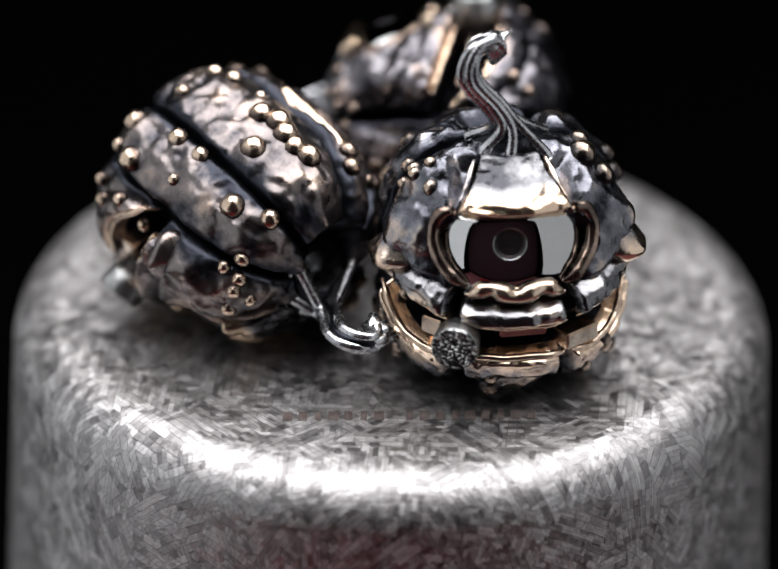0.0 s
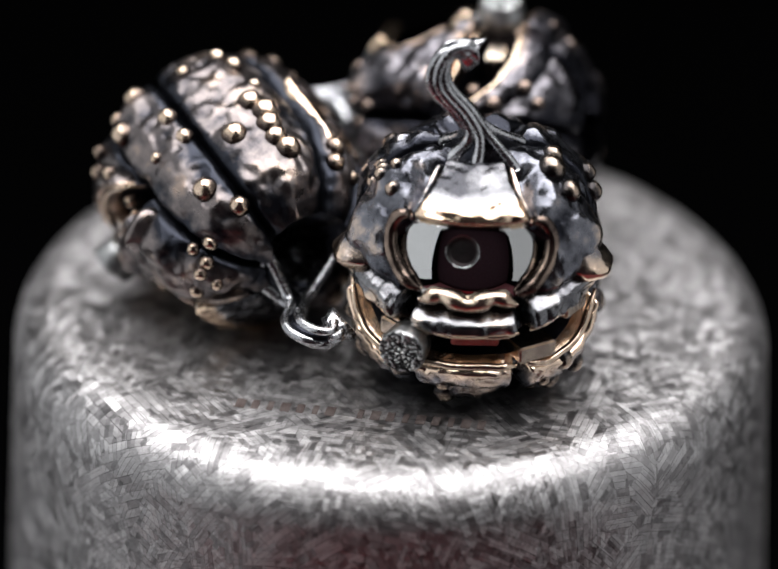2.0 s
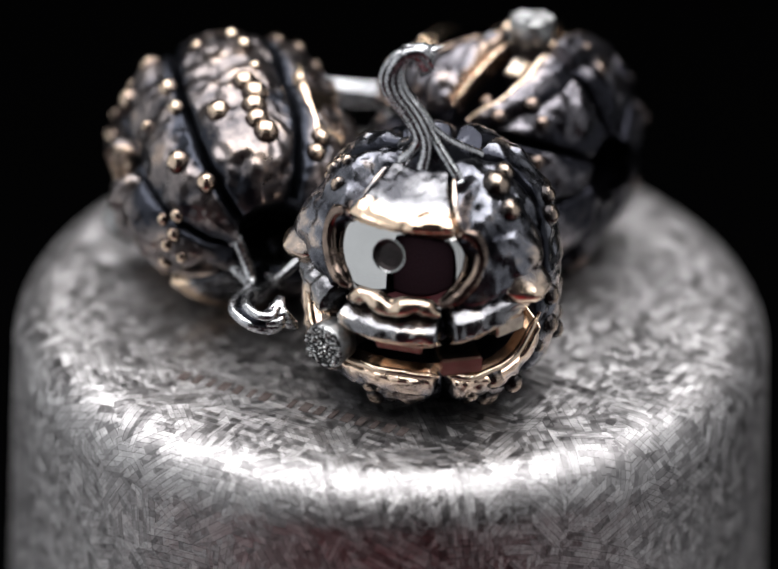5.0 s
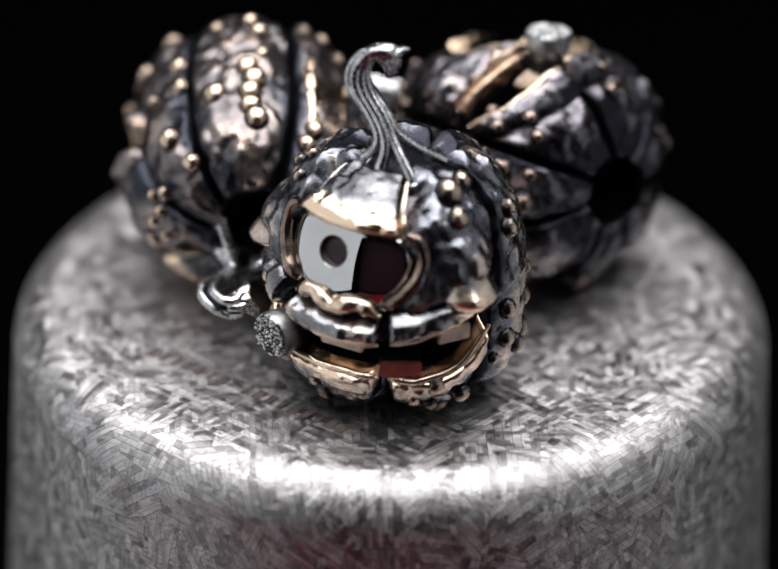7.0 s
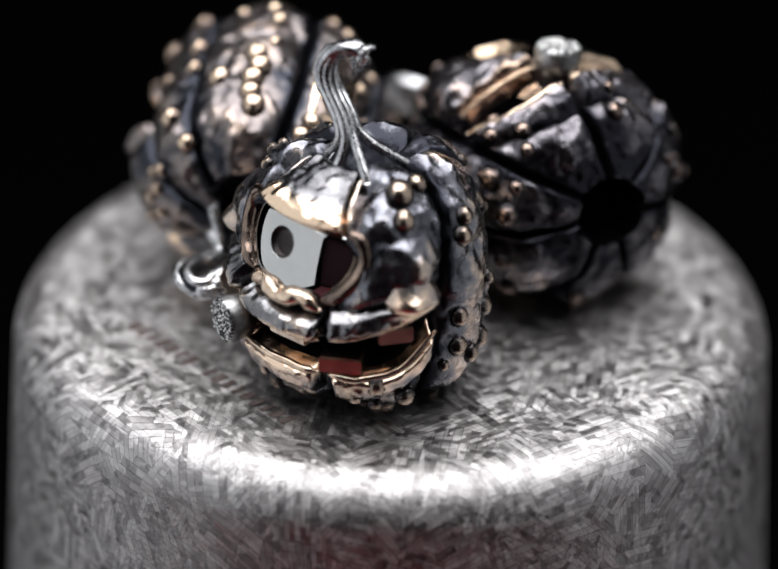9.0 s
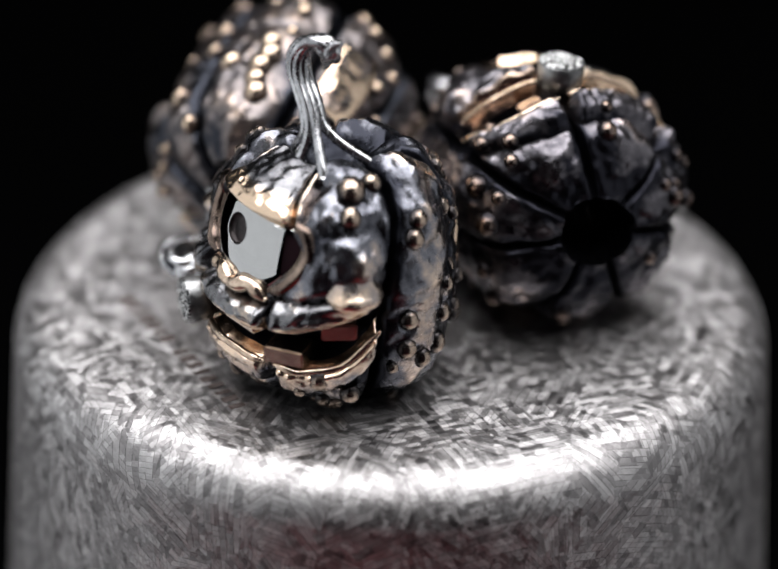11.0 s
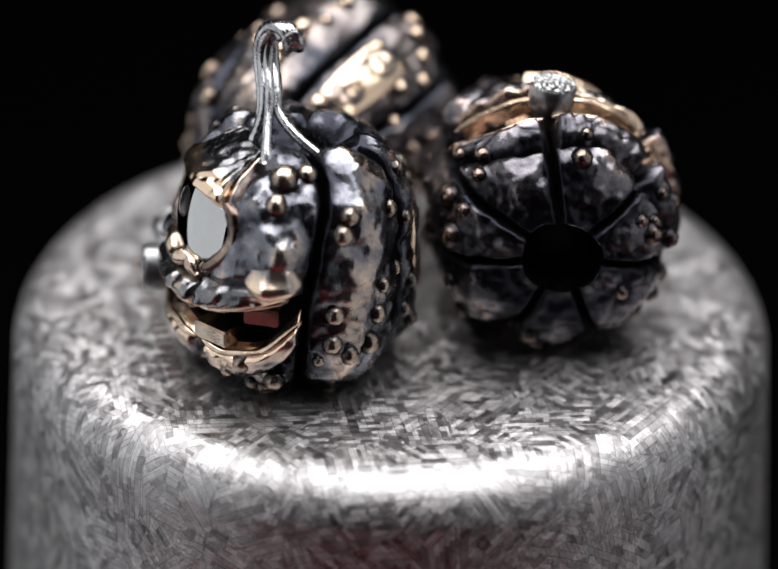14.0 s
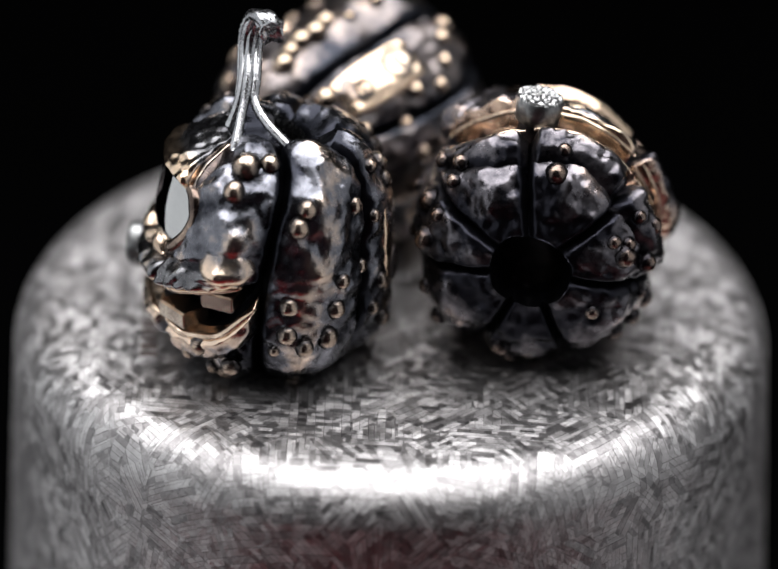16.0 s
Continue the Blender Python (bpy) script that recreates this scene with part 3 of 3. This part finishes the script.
        tube(bm, path, lambda t: 0.24, 6)
        part("stamp", bm, OXIDE_SHADE, thing)
        bm = bmesh.new()
        tube(bm, [np.array(c0 + tx * rr * f) for f in (-0.6, 0.0, 0.6)], lambda t: 0.24, 6)
        part("stamp", bm, OXIDE_SHADE, thing)
    for th, z, rr in KNOBS:
        h, _ = relief(th, z, seed)
        ob = new("knob", KNOB_MESH[material.name])
        ob.parent = thing
        if abs(th) < 80 and 2.2 < z < 5.6:
            h = max(h, 0.85)
        p = on(th, z, max(h, -0.3) + rr * 0.05) * MM
        normal = (on(th, z, 1.0) - on(th, z, 0.0)).normalized()
        ob.matrix_basis = Matrix.LocRotScale(p, normal.to_track_quat("Z", "Y"), Vector((rr, rr * (1 + 0.16 * noise.noise(p * 900)), rr * 0.8)) * 1.06)
    return thing


def stand_mesh():
    """An upturned galvanised cup: flat top, rolled shoulder, slightly flared side."""
    prof = [(0.0, 0.0)] + [(k * 1.25, 0.0) for k in range(1, 21)]
    for k in range(1, 15):
        a = radians(90 * k / 14 * 0.97)
        prof.append((25.3 + 3.9 * math.sin(a), -3.9 + 3.9 * math.cos(a)))
    r, z = prof[-1]
    prof += [(r + 0.04 * k * 2.5, z - 2.5 * k) for k in range(1, 21)] + [(r + 0.04 * k * 10, z - 10 * k) for k in range(6, 35)]
    prof += [(prof[-1][0] + 0.8, prof[-1][1] - 0.4), (prof[-1][0] + 0.6, prof[-1][1] - 1.6), (prof[-1][0] - 1.2, prof[-1][1] - 1.0), (prof[-1][0] - 1.6, prof[-1][1])]
    bm = bmesh.new()
    uv = bm.loops.layers.uv.new("sheet")
    n, rows, arc, s = 160, [], [], 0.0
    for k, (r, z) in enumerate(prof):
        if k:
            s += math.hypot(r - prof[k - 1][0], z - prof[k - 1][1])
        arc.append(s)
        row = []
        for i in range(n):
            a = 2 * math.pi * i / n
            rr = max(r, 0.01)
            wob = 0.05 * noise.noise(Vector((rr * math.cos(a), rr * math.sin(a), z)) * 0.12)
            row.append(Vector((rr * math.cos(a), rr * math.sin(a), z + wob)))
        rows.append(row)
    vs = grid(bm, rows, closed=True)
    where = {}
    for k, row in enumerate(vs):
        for i, v in enumerate(row):
            a = 2 * math.pi * i / n
            where[v] = (arc[k] * MM * math.cos(a), arc[k] * MM * math.sin(a))
    for f in bm.faces:
        for loop in f.loops:
            loop[uv].uv = where[loop.vert]
    bmesh.ops.reverse_faces(bm, faces=bm.faces[:])
    return bm


def room():
    """Dark studio: table top, red cloth before the stand, walls and ceiling."""
    def slab(name, x0, x1, y0, y1, z0, z1, mat, kind="structure", label="", category=""):
        bm = bmesh.new()
        bmesh.ops.create_cube(bm, size=1.0)
        bmesh.ops.scale(bm, vec=(x1 - x0, y1 - y0, z1 - z0), verts=bm.verts)
        bmesh.ops.translate(bm, vec=((x0 + x1) / 2, (y0 + y1) / 2, (z0 + z1) / 2), verts=bm.verts)
        return tagged(part(name, bm, mat, smooth=False), label, category, "", kind)
    t = -350.8
    slab("floor", -900, 900, -900, 900, t - 30, t, WALL, label="black cloth-covered table top", category="table top")
    slab("wall_north", -900, 900, 900, 930, t, 900, WALL, label="black studio backdrop", category="backdrop")
    slab("wall_south", -900, 900, -930, -900, t, 900, WALL, label="black studio wall", category="wall")
    slab("wall_east", 900, 930, -900, 900, t, 900, WALL, label="black studio wall", category="wall")
    slab("wall_west", -930, -900, -900, 900, t, 900, WALL, label="black studio wall", category="wall")
    slab("ceiling", -930, 930, -930, 930, 900, 930, WALL, label="black studio ceiling", category="ceiling")
    def cloth(x0, x1, y0, y1, z, mat, label):
        bm = bmesh.new()
        grid(bm, [[Vector((x0 + (x1 - x0) * i / 24, y0 + (y1 - y0) * j / 16, z + 0.8 * noise.noise(Vector((i * 0.4, j * 0.5, x0))))) for i in range(25)] for j in range(17)])
        ring = bmesh.ops.extrude_face_region(bm, geom=bm.faces[:])
        bmesh.ops.translate(bm, vec=(0, 0, 0.8), verts=[g for g in ring["geom"] if isinstance(g, bmesh.types.BMVert)])
        return tagged(part("cloth", bm, mat), label, "cloth")
    cloth(-450, 450, -880, -60, t + 1.0, RUNNER, "mauve-brown cloth spread flat on the table")
    cloth(-240, 40, -650, -300, t + 3.6, RED, "dark red cloth folded on the mauve cloth")
    hung = cloth(-480, 480, 0, 900, 0, HUNG, "dark mauve cloth hanging straight down behind the camera")
    hung.matrix_world = pose(0, -0.66, (t + 4) * MM, 90, 0, 0)


def frame_matrix(origin, up, face, lift):
    """Pose of a bead from its centre, its axis and the way its face looks."""
    u = Vector(up).normalized()
    f = Vector(face)
    f = (f - u * f.dot(u)).normalized()
    y = -f
    x = y.cross(u)
    m = Matrix((x, y, u)).transposed().to_4x4()
    m.translation = (Vector(origin) - u * 9.2 + Vector((0, 0, lift))) * MM
    return m


room()
stand = part("stand", stand_mesh(), ZINC)
tagged(stand, "tapered galvanised metal can turned over as display stand", "display stand")
# line of worn print across the top, past reading
for k in range(17):
    if k == 7:
        continue
    bm = bmesh.new()
    bmesh.ops.create_cube(bm, size=1.0)
    bmesh.ops.scale(bm, vec=(0.72 - 0.14 * (k % 3), 1.25, 0.03), verts=bm.verts)
    bmesh.ops.translate(bm, vec=(-7.6 + 1.12 * k, -18.9 + 0.05 * k, 0.03), verts=bm.verts)
    part("printed_bar", bm, INK, stand, smooth=False)

fa = radians(-83.5)
POSE_A = frame_matrix((8.0, -9.1, 9.2), (0, 0, 1), (math.cos(fa), math.sin(fa), 0), 0)
POSE_B = frame_matrix((-11.4, -3.6, 9.2), (0.669, -0.743, -0.24), (-0.743 * math.sin(radians(25)), -0.669 * math.sin(radians(25)), -math.cos(radians(25))), 0)
POSE_C = frame_matrix((4.13, 11.0, 9.0), (-0.994, 0.075, -0.075), (-0.048, 0.42, 0.906), 0)
bead_a = bead(DARK_A, 1.0, "blackened silver and bronze one-eyed pumpkin bead standing upright")
bead_b = bead(DARK_B, 7.0, "brown bronze pumpkin bead lying face down on its side")
bead_c = bead(DARK_C, 13.0, "dark patinated pumpkin bead lying on its back, bore showing")


def motions():
    for ob, m in ((stand, Matrix.Identity(4)), (bead_a, POSE_A), (bead_b, POSE_B), (bead_c, POSE_C)):
        walk(ob, [(t, Matrix.Rotation(radians(a), 4, "Z") @ m) for t, a in TURN])


motions()
